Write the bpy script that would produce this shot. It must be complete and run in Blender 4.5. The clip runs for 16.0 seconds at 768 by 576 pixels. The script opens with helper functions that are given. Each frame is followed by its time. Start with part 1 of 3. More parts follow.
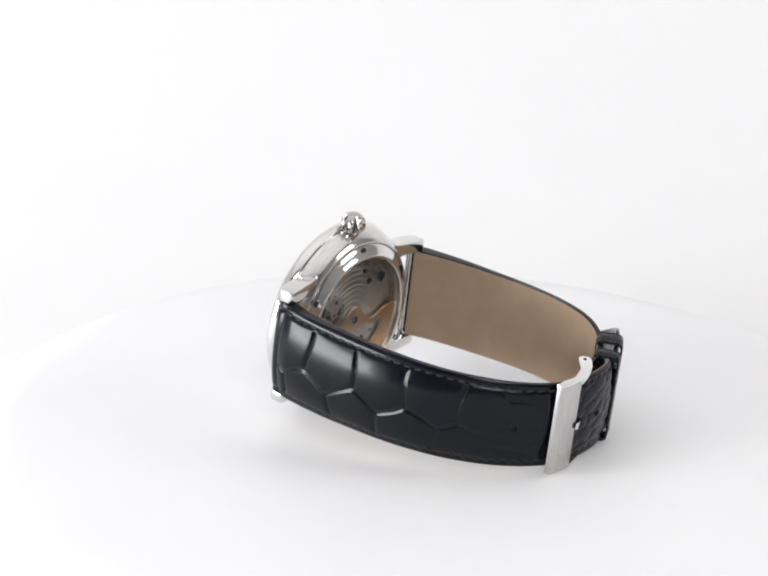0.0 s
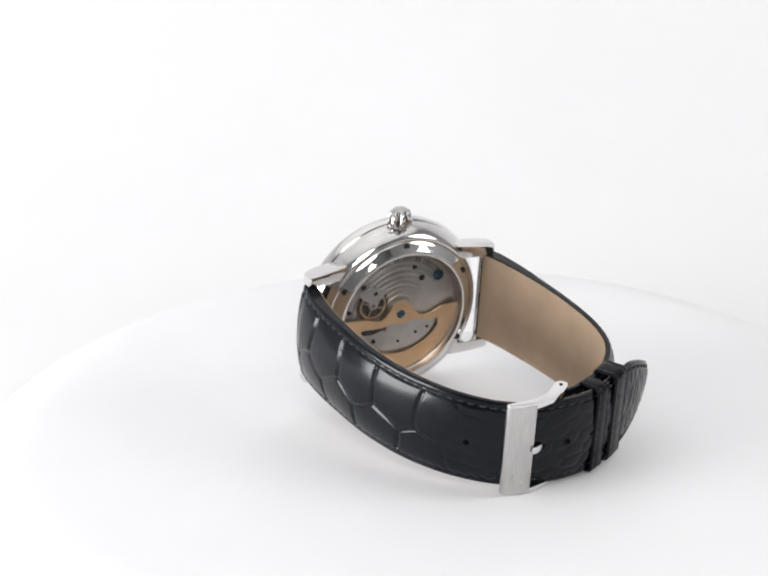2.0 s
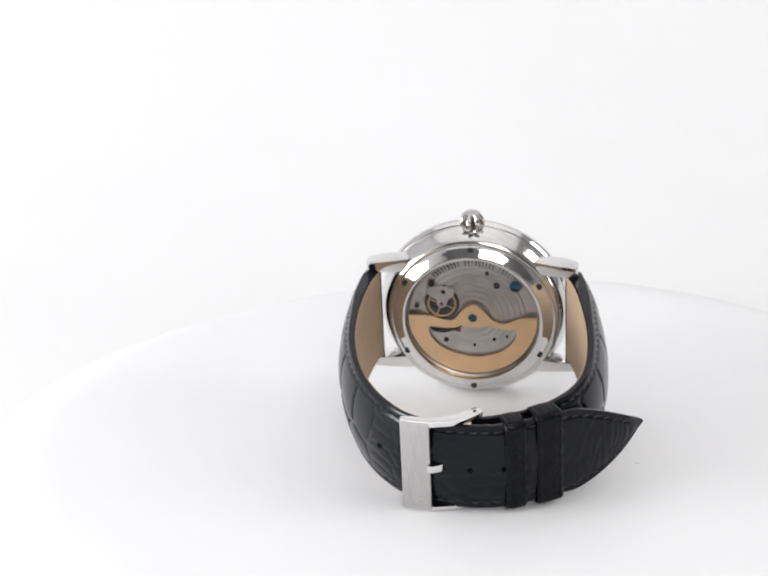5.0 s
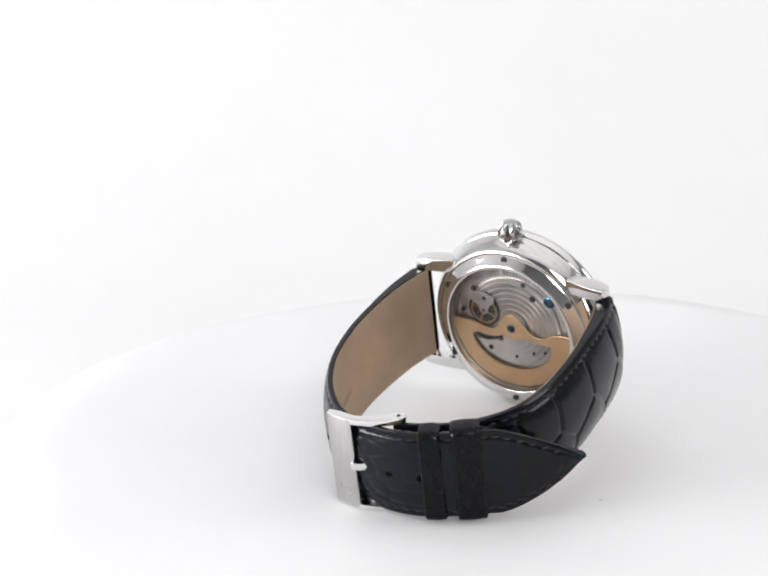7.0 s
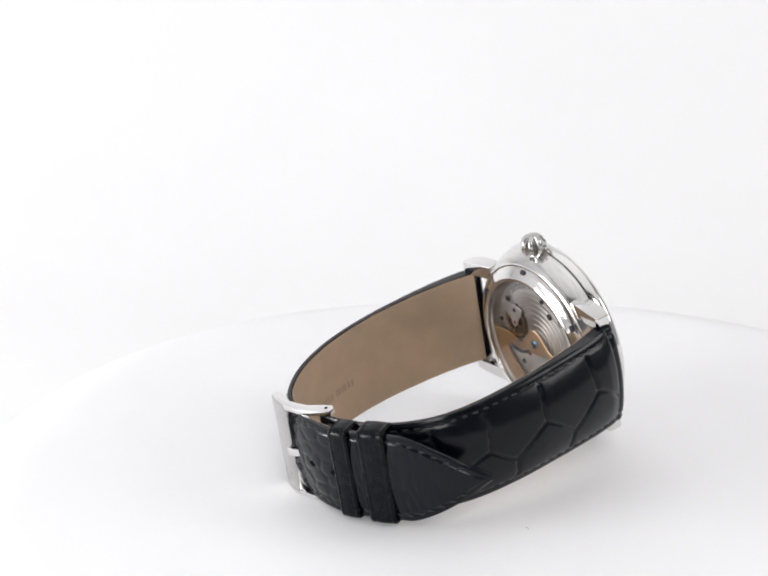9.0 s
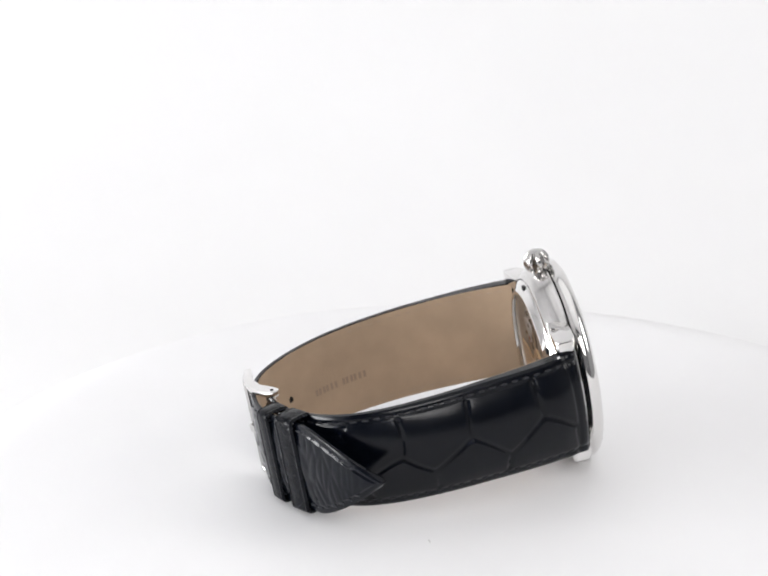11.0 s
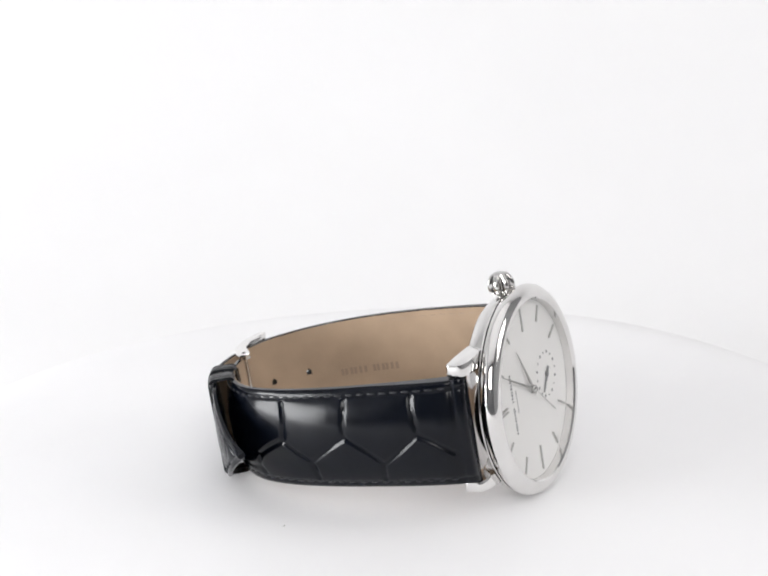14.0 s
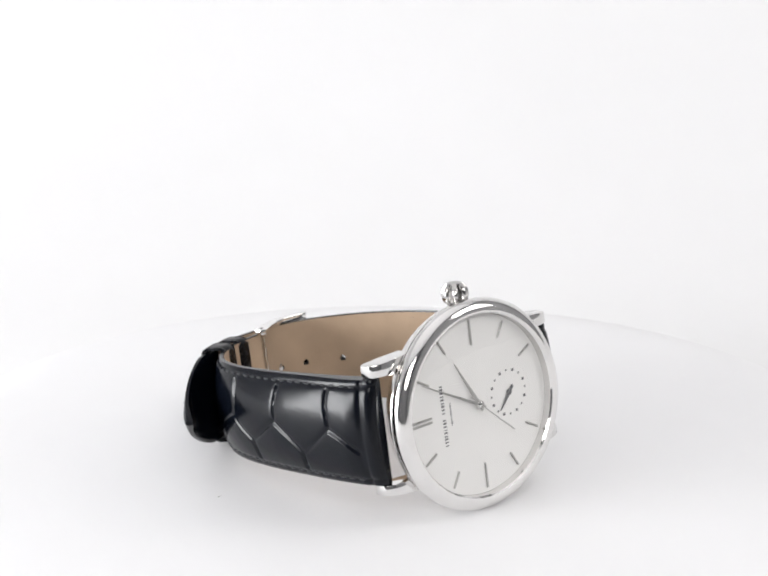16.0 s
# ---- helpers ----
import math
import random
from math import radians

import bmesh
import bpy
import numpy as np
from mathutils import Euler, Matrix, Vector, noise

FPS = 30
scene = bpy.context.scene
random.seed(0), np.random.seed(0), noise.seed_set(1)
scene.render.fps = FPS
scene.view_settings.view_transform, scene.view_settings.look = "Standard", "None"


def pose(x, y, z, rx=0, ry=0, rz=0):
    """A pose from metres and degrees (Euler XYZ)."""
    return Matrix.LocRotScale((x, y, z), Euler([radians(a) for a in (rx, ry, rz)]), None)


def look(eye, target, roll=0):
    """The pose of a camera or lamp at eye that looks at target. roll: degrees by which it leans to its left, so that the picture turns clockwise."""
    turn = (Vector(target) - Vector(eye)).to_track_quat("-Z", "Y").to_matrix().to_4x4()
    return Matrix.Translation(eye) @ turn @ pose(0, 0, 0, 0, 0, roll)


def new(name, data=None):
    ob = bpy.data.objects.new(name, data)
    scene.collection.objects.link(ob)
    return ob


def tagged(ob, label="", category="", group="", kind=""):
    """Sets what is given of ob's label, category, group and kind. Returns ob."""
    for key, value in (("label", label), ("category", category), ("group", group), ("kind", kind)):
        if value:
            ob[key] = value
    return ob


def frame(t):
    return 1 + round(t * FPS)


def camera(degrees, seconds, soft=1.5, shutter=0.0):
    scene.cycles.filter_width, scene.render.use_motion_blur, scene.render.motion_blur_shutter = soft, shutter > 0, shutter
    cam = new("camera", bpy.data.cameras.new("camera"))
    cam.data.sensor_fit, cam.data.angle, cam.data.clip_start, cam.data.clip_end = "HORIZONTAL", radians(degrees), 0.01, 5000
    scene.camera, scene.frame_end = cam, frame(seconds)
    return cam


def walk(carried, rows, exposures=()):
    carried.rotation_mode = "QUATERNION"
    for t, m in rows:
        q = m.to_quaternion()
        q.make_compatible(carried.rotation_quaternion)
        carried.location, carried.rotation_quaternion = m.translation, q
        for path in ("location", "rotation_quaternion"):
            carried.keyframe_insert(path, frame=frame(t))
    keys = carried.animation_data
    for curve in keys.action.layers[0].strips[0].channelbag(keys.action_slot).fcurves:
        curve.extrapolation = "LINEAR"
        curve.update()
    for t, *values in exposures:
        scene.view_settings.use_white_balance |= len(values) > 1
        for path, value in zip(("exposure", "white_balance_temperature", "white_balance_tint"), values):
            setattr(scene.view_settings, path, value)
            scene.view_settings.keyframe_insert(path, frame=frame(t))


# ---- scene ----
cam = camera(20.9, 16.0, soft=2.0)
EYE = (0.0, -0.4, 0.1740)
TURN, TILT, LEAN = 0.858, 19.235, -1.195
AHEAD = Vector((-math.sin(radians(TURN)) * math.cos(radians(TILT)), math.cos(radians(TURN)) * math.cos(radians(TILT)), -math.sin(radians(TILT))))
STAND = look(EYE, Vector(EYE) + AHEAD, LEAN)
walk(cam, [(0.0, STAND), (16.0, STAND)])
cam.data.dof.use_dof, cam.data.dof.focus_distance, cam.data.dof.aperture_fstop = True, 0.405, 40.0

# The turntable turns clockwise at a steady pace; the watch leans on its case and its buckle.
SPIN = -11.975
TWELVE = Vector((0.61526, 0.78833, 0))                  # towards twelve o'clock
SIT = radians(9.25)                                     # the dial looks up by this much
FACE = Vector((-0.78833 * math.cos(SIT), 0.61526 * math.cos(SIT), math.sin(SIT)))
LYING = Matrix((TWELVE, FACE, TWELVE.cross(FACE))).transposed().to_4x4()
LYING.translation = (-0.01564, 0.02428, 0.02008)

# ---- light: an assumed white light tent with softboxes and added fill lamps ----
world = bpy.data.worlds.new("studio")
scene.world = world
world.use_nodes = True
world.node_tree.nodes["Background"].inputs[0].default_value = (0.95, 0.97, 1.0, 1)
world.node_tree.nodes["Background"].inputs[1].default_value = 0.1


def softbox(name, eye, target, w, h, watts, colour):
    data = bpy.data.lights.new(name, "AREA")
    data.shape, data.size, data.size_y, data.energy, data.color = "RECTANGLE", w, h, watts, colour
    ob = new(name, data)
    ob.matrix_world = look(eye, target)
    return ob


# unseen overhead panel, added for even light and pale reflections in the steel
softbox("ceiling_panel", (0.0, -0.22, 1.08), (0, -0.22, 0), 1.7, 1.5, 2.92, (1.0, 0.985, 0.98))
softbox("softbox_right", (0.84, -0.10, 0.50), (0, 0.02, 0.02), 0.36, 0.36, 2.05, (1.0, 0.98, 0.965))
softbox("softbox_left", (-0.56, -0.20, 0.085), (0, -0.02, 0.065), 0.36, 0.21, 4.45, (0.975, 0.985, 1.0))
# unseen fill lamp, added to brighten the dial and the near faces
softbox("softbox_front", (0.15, -1.0, 0.62), (0, 0.02, 0.02), 0.45, 0.40, 4.1, (1.0, 0.98, 0.965))


# ---- materials ----
def material(name, base, rough=0.5, metal=0.0, spec=0.5, vary=0.0, vary_scale=200.0, bump=0.0, bump_scale=800.0, stretch=(1, 1, 1)):
    m = bpy.data.materials.new(name)
    m.use_nodes = True
    nt = m.node_tree
    b = nt.nodes["Principled BSDF"]
    b.inputs["Base Color"].default_value = (*base, 1)
    b.inputs["Roughness"].default_value = rough
    b.inputs["Metallic"].default_value = metal
    b.inputs["Specular IOR Level"].default_value = spec
    if vary or bump:
        tc = nt.nodes.new("ShaderNodeTexCoord")
        mp = nt.nodes.new("ShaderNodeMapping")
        mp.inputs["Scale"].default_value = stretch
        nt.links.new(tc.outputs["Object"], mp.inputs["Vector"])
    if vary:
        n1 = nt.nodes.new("ShaderNodeTexNoise")
        n1.inputs["Scale"].default_value, n1.inputs["Detail"].default_value = vary_scale, 6
        nt.links.new(mp.outputs[0], n1.inputs["Vector"])
        ramp = nt.nodes.new("ShaderNodeMapRange")
        ramp.inputs["From Min"].default_value, ramp.inputs["From Max"].default_value = 0.3, 0.7
        ramp.inputs["To Min"].default_value, ramp.inputs["To Max"].default_value = 1 - vary, 1 + vary
        nt.links.new(n1.outputs["Fac"], ramp.inputs["Value"])
        mul = nt.nodes.new("ShaderNodeVectorMath")
        mul.operation = "SCALE"
        mul.inputs[0].default_value = base
        nt.links.new(ramp.outputs[0], mul.inputs["Scale"])
        nt.links.new(mul.outputs[0], b.inputs["Base Color"])
        rr = nt.nodes.new("ShaderNodeMath")
        rr.operation = "MULTIPLY"
        rr.inputs[1].default_value = rough
        nt.links.new(ramp.outputs[0], rr.inputs[0])
        nt.links.new(rr.outputs[0], b.inputs["Roughness"])
    if bump:
        n2 = nt.nodes.new("ShaderNodeTexNoise")
        n2.inputs["Scale"].default_value, n2.inputs["Detail"].default_value = bump_scale, 4
        nt.links.new(mp.outputs[0], n2.inputs["Vector"])
        bp = nt.nodes.new("ShaderNodeBump")
        bp.inputs["Strength"].default_value, bp.inputs["Distance"].default_value = bump, 0.0002
        nt.links.new(n2.outputs["Fac"], bp.inputs["Height"])
        nt.links.new(bp.outputs[0], b.inputs["Normal"])
    return m


def pane_material(name, gloss_rough, ior):
    m = bpy.data.materials.new(name)
    m.use_nodes = True
    nt = m.node_tree
    nt.nodes.remove(nt.nodes["Principled BSDF"])
    clear, gloss, mix, fres = (nt.nodes.new(k) for k in ("ShaderNodeBsdfTransparent", "ShaderNodeBsdfGlossy", "ShaderNodeMixShader", "ShaderNodeFresnel"))
    clear.inputs[0].default_value = (0.97, 0.98, 0.98, 1)
    gloss.inputs["Roughness"].default_value = gloss_rough
    fres.inputs["IOR"].default_value = ior
    nt.links.new(fres.outputs[0], mix.inputs[0])
    nt.links.new(clear.outputs[0], mix.inputs[1])
    nt.links.new(gloss.outputs[0], mix.inputs[2])
    nt.links.new(mix.outputs[0], nt.nodes["Material Output"].inputs[0])
    return m


PAPER = material("white_paper", (0.86, 0.86, 0.865), 0.9, vary=0.012, vary_scale=6, bump=0.05, bump_scale=900, spec=0.2)
# greys of unseen walls, set to darken reflections in leather and steel
ROOM = material("unseen_grey_wall", (0.16, 0.16, 0.165), 0.8, vary=0.06, vary_scale=5)
SIDE = material("unseen_grey_side", (0.30, 0.30, 0.305), 0.8, vary=0.05, vary_scale=5)
BOARD = material("white_turntable", (0.86, 0.86, 0.87), 0.55, vary=0.012, vary_scale=25, bump=0.04, bump_scale=600, spec=0.3)
STEEL = material("polished_steel", (0.75, 0.74, 0.73), 0.08, 1.0, vary=0.10, vary_scale=60)
BUCKLE = material("brushed_buckle_steel", (0.53, 0.52, 0.51), 0.22, 1.0, vary=0.08, vary_scale=300, stretch=(6, 6, 1), bump=0.05, bump_scale=1500)
FLUTED = material("fluted_steel", (0.52, 0.51, 0.50), 0.10, 1.0, vary=0.12, vary_scale=300)
BAND = material("brushed_polished_steel", (0.66, 0.65, 0.64), 0.13, 1.0, vary=0.10, vary_scale=300, stretch=(1, 6, 1), bump=0.03, bump_scale=1500)
LEATHER = material("black_leather", (0.0020, 0.0029, 0.0056), 0.20, vary=0.18, vary_scale=350, bump=0.04, bump_scale=1500, spec=0.24)
LOOP = material("black_loop_leather", (0.0024, 0.0030, 0.0048), 0.27, vary=0.25, vary_scale=500, bump=0.30, bump_scale=700, spec=0.15)
LINING = material("taupe_lining", (0.385, 0.282, 0.196), 0.75, vary=0.10, vary_scale=120, bump=0.35, bump_scale=2500, spec=0.25)
THREAD = material("black_thread", (0.006, 0.007, 0.010), 0.5, bump=0.3, bump_scale=4000)
PALE = material("tan_thread", (0.36, 0.27, 0.20), 0.8)
FIBRE = material("grey_fibre", (0.50, 0.49, 0.48), 0.8)
PRESSED = material("pressed_leather", (0.285, 0.205, 0.148), 0.7, bump=0.2, bump_scale=2500)
DIAL = material("silvered_dial", (0.93, 0.915, 0.905), 0.45, 0.0, vary=0.02, vary_scale=80, spec=0.4)
MARK = material("grey_steel", (0.52, 0.51, 0.50), 0.3, 1.0, vary=0.1, vary_scale=300)
INK = material("grey_print", (0.16, 0.16, 0.17), 0.6)
# near-black for dark parts, and for the shade of hollows put into colour
DARK = material("black_hollow_and_part", (0.006, 0.006, 0.007), 0.7)
PLATE = material("rhodium_plate", (0.63, 0.60, 0.585), 0.40, 1.0, vary=0.12, vary_scale=300)
GOLD = material("gilded_rotor", (0.92, 0.63, 0.36), 0.34, 1.0, vary=0.06, vary_scale=300)
BLUED = material("blued_steel", (0.05, 0.13, 0.22), 0.25, 1.0)
WELL = material("brown_recess_tone", (0.055, 0.040, 0.030), 0.5, 0.6, vary=0.2, vary_scale=600)
COPPER = material("copper_alloy", (0.55, 0.40, 0.26), 0.3, 1.0, vary=0.1, vary_scale=400)
RUBY = material("ruby_jewel", (0.25, 0.05, 0.07), 0.2)
GLASS = pane_material("sapphire", 0.0, 1.5)


# ---- geometry helpers, in millimetres: x to twelve o'clock, y out of the dial, z to the crown ----
MM = 0.001


def part(name, bm, mat, parent=None, label="", kind=""):
    bmesh.ops.recalc_face_normals(bm, faces=bm.faces)
    for f in bm.faces:
        f.smooth = True
    for e in bm.edges:
        if len(e.link_faces) == 2 and e.calc_face_angle(0) > 0.6:
            e.smooth = False
    me = bpy.data.meshes.new(name)
    bm.to_mesh(me)
    bm.free()
    me.materials.append(mat)
    ob = new(name, me)
    ob.parent = parent
    return tagged(ob, label, kind=kind)


def lathe(profile, segs=160, closed=False):
    """A turned form about the y axis from (radius, y)."""
    bm = bmesh.new()
    rings = []
    for r, y in profile:
        if r < 1e-6:
            rings.append([bm.verts.new((0, y * MM, 0))])
        else:
            rings.append([bm.verts.new((r * MM * math.cos(2 * math.pi * k / segs), y * MM, r * MM * math.sin(2 * math.pi * k / segs))) for k in range(segs)])
    pairs = list(zip(rings, rings[1:])) + ([(rings[-1], rings[0])] if closed else [])
    for a, b in pairs:
        for k in range(segs):
            j = (k + 1) % segs
            if len(a) == 1 and len(b) == 1:
                continue
            if len(a) == 1:
                bm.faces.new((a[0], b[k], b[j]))
            elif len(b) == 1:
                bm.faces.new((a[k], b[0], a[j]))
            else:
                bm.faces.new((a[k], b[k], b[j], a[j]))
    return bm


def prism(outline, lo, hi, axis, bevel=0.0, segments=2):
    """An outline drawn in two axes and drawn out along the third (0 x, 1 y, 2 z)."""
    bm = bmesh.new()
    rest = [k for k in range(3) if k != axis]

    def at(p, h):
        v = [0, 0, 0]
        v[rest[0]], v[rest[1]], v[axis] = p[0] * MM, p[1] * MM, h * MM
        return v
    low = [bm.verts.new(at(p, lo)) for p in outline]
    high = [bm.verts.new(at(p, hi)) for p in outline]
    bm.faces.new(low)
    bm.faces.new(high)
    for k in range(len(outline)):
        j = (k + 1) % len(outline)
        bm.faces.new((low[k], low[j], high[j], high[k]))
    bmesh.ops.recalc_face_normals(bm, faces=bm.faces)
    if bevel:
        sharp = [e for e in bm.edges if e.calc_face_angle(0) > 0.5]
        bmesh.ops.bevel(bm, geom=sharp, offset=bevel * MM, segments=segments, affect="EDGES", profile=0.6)
    return bm


def rod(p, q, r, segs=12, bevel=0.0):
    bm = bmesh.new()
    p, q = Vector(p) * MM, Vector(q) * MM
    d = q - p
    bmesh.ops.create_cone(bm, cap_ends=True, segments=segs, radius1=r * MM, radius2=r * MM, depth=d.length,
                          matrix=Matrix.Translation((p + q) / 2) @ d.to_track_quat("Z", "Y").to_matrix().to_4x4())
    if bevel:
        bmesh.ops.bevel(bm, geom=[e for e in bm.edges if e.calc_face_angle(0) > 0.8], offset=bevel * MM, segments=2, affect="EDGES")
    return bm


def smooth_line(points, step):
    """A smooth line through points, resampled at an even step: places, headings and lengths."""
    p = np.array(points, float)
    e = np.vstack([2 * p[0] - p[1], p, 2 * p[-1] - p[-2]])
    out = []
    for k in range(1, len(e) - 2):
        a, b, c, d = e[k - 1:k + 3]
        for u in np.linspace(0, 1, 40, endpoint=False):
            out.append(0.5 * (2 * b + (c - a) * u + (2 * a - 5 * b + 4 * c - d) * u * u + (3 * b - a - 3 * c + d) * u ** 3))
    out.append(p[-1])
    out = np.array(out)
    s = np.concatenate([[0], np.cumsum(np.linalg.norm(np.diff(out, axis=0), axis=1))])
    n = max(2, int(round(s[-1] / step)))
    at = np.linspace(0, s[-1], n + 1)
    q = np.stack([np.interp(at, s, out[:, 0]), np.interp(at, s, out[:, 1])], 1)
    h = np.gradient(q, axis=0)
    h /= np.linalg.norm(h, axis=1)[:, None]
    return q, h, at


# ---- the setting ----
def sweep():
    """A white paper sweep: floor, a wide curve and a high back."""
    bm = bmesh.new()
    line = [(-1.1, -0.03), (0.15, -0.03)]
    line += [(0.15 + 0.45 * math.sin(a), -0.03 + 0.45 * (1 - math.cos(a))) for a in np.linspace(0.05, math.pi / 2, 24)]
    line += [(0.60, 1.1)]
    xs = np.linspace(-0.93, 0.93, 13)
    rows = [[bm.verts.new((x, y, z)) for x in xs] for y, z in line]
    for a, b in zip(rows, rows[1:]):
        for k in range(len(xs) - 1):
            bm.faces.new((a[k], a[k + 1], b[k + 1], b[k]))
    return tagged(part("backdrop", bm, PAPER), "plain white paper sweep behind and below the turntable", "backdrop", kind="structure")


sweep()


def tent_wall(name, low, high, label, mat):
    """A slab between two opposite corners."""
    bm = bmesh.new()
    bmesh.ops.create_cube(bm, size=1.0, matrix=Matrix.Translation((Vector(low) + Vector(high)) / 2) @ Matrix.Diagonal((*(Vector(high) - Vector(low)), 1)))
    return tagged(part(name, bm, mat), label, "wall", kind="structure")


# added walls out of view; they bounce light or darken reflections
tent_wall("wall_east", (0.935, -1.1, -0.05), (0.96, 0.62, 1.12), "unseen grey side of the light tent, toned to darken reflections", SIDE)
tent_wall("wall_west", (-0.96, -1.1, -0.05), (-0.935, 0.62, 1.12), "unseen white fabric side of the light tent", PAPER)
tent_wall("wall_south", (-0.96, -1.14, -0.05), (0.96, -1.105, 1.12), "unseen dim grey wall before the light tent, toned to darken reflections", ROOM)
tent_wall("ceiling", (-0.96, -1.14, 1.125), (0.96, 0.64, 1.15), "unseen white fabric top of the light tent", PAPER)


def turntable():
    """A white board with a soft, uneven rim."""
    root = new("turntable")
    tagged(root, "white round turntable board with a soft uneven rim", "turntable")
    bm = bmesh.new()
    segs = 180

    def rim(a):
        return 0.1065 + 0.0125 * math.cos(a - radians(80)) + 0.004 * math.cos(2 * (a - radians(130))) + 0.003 * math.cos(3 * a + 0.6)
    rings = [(0.0, 0.0, 0), (0.5, 0.0, 0), (0.8, 0.0, 0)]
    rings += [(1.0, -0.006 * (1 - math.cos(u)), -0.016 + 0.016 * math.sin(u)) for u in np.linspace(0, math.pi / 2, 12)]
    rings += [(1.0, -0.010, -0.003)]
    verts = []
    for k, z, inset in rings:
        if k == 0:
            verts.append([bm.verts.new((0, 0, 0))])
            continue
        verts.append([bm.verts.new(((rim(a) * k + inset) * math.cos(a), (rim(a) * k + inset) * math.sin(a), z)) for a in np.linspace(0, 2 * math.pi, segs, endpoint=False)])
    for a, b in zip(verts, verts[1:]):
        for k in range(segs):
            j = (k + 1) % segs
            if len(a) == 1:
                bm.faces.new((a[0], b[k], b[j]))
            else:
                bm.faces.new((a[k], b[k], b[j], a[j]))
    bm.faces.new(verts[-1])
    part("board", bm, BOARD, root)
    bm = bmesh.new()
    bmesh.ops.create_cone(bm, cap_ends=True, segments=64, radius1=0.06, radius2=0.055, depth=0.020, matrix=Matrix.Translation((0, 0, -0.020)))
    part("foot", bm, BOARD, root)
    return root


TABLE = turntable()


def lint():
    """A tiny curled fibre on the board."""
    bm = bmesh.new()
    pts = [Vector((0.5 * math.cos(a) * (1 + 0.3 * a), 0.25 * math.sin(a), 0.09 + 0.06 * a)) * 0.001 for a in np.linspace(0, 2.2, 9)]
    rings = []
    for k, p in enumerate(pts):
        r = 0.00008 * (1 - 0.6 * abs(k - 4) / 4)
        rings.append([bm.verts.new(p + Vector((0, r * math.cos(u), r * math.sin(u)))) for u in np.linspace(0, 2 * math.pi, 6, endpoint=False)])
    for a, c in zip(rings, rings[1:]):
        for k in range(6):
            bm.faces.new((a[k], a[(k + 1) % 6], c[(k + 1) % 6], c[k]))
    ob = part("lint_fibre", bm, FIBRE)
    return tagged(ob, "tiny grey curled fibre lying on the white board", "lint")


LINT = lint()
LINT_AT = pose(0.0333, 0.0324, 0.0, 0, 0, 60)

# ---- the wristwatch ----
WATCH = new("wristwatch")
tagged(WATCH, "steel dress wristwatch with silvered dial on a buckled black crocodile-grain strap", "watch")
WATCH.matrix_world = LYING


def case():
    part("case", lathe([(14.6, -3.2), (17.0, -3.3), (17.6, -3.4), (18.1, -3.2), (18.8, -2.4), (19.5, -1.2), (20.0, -0.1), (20.2, 0.6), (20.1, 0.85), (18.0, 1.0), (17.4, 1.0), (17.4, 0.7), (14.6, 0.7)], closed=True), BAND, WATCH, "finely brushed steel case band")
    part("bezel", lathe([(17.5, 0.95), (19.6, 0.95), (20.2, 1.2), (20.55, 1.75), (20.75, 2.4), (20.6, 3.1), (20.1, 3.75), (19.4, 4.2), (18.6, 4.4), (18.05, 4.35), (17.75, 4.05), (17.7, 2.5), (17.5, 2.3)], closed=True), STEEL, WATCH, "polished rounded steel bezel")
    back = part("case_back", lathe([(14.5, -3.3), (14.5, -4.45), (14.6, -4.75), (14.9, -4.88), (15.25, -4.85), (15.5, -4.65), (16.6, -3.95), (17.15, -3.6), (17.35, -3.35)], closed=True), STEEL, WATCH, "polished conical steel case back ring")
    # solid black plugs for the notches: the hollow's shade is their colour
    for k in range(6):
        a = math.pi / 2 + k * math.pi / 3
        bm = prism([(0.68 * math.cos(u), 0.68 * math.sin(u)) for u in np.linspace(0, 2 * math.pi, 14, endpoint=False)], -4.2, -3.8, 1)
        bmesh.ops.transform(bm, verts=bm.verts, matrix=Matrix.Rotation(-a + math.pi / 2, 4, "Y") @ Matrix.Translation((0, 0, 16.6 * MM)))
        part("notch", bm, DARK, back)
    for sx in (1, -1):
        for sz in (1, -1):
            side = [(13.5, 0.7), (18.0, 0.7), (20.4, 0.45), (22.2, -0.35), (22.65, -0.9), (22.7, -3.2), (22.2, -3.7), (19.0, -3.6), (13.5, -2.9)]
            bm = prism([(x * sx, y) for x, y in side], 10.5 * sz, 12.7 * sz + 0.15, 2)
            for vert in bm.verts:
                if abs(vert.co.z) > 11.7 * MM:
                    vert.co.z += sz * 0.09 * (22.7 * MM - abs(vert.co.x))
            bmesh.ops.bevel(bm, geom=[e for e in bm.edges if e.calc_face_angle(0) > 0.5], offset=0.3 * MM, segments=2, affect="EDGES", profile=0.6)
            part("lug", bm, STEEL, WATCH, "polished curved steel lug")
        part("spring_bar", rod((20.6 * sx, -1.9, -10.4), (20.6 * sx, -1.9, 10.4), 0.75), STEEL, WATCH)


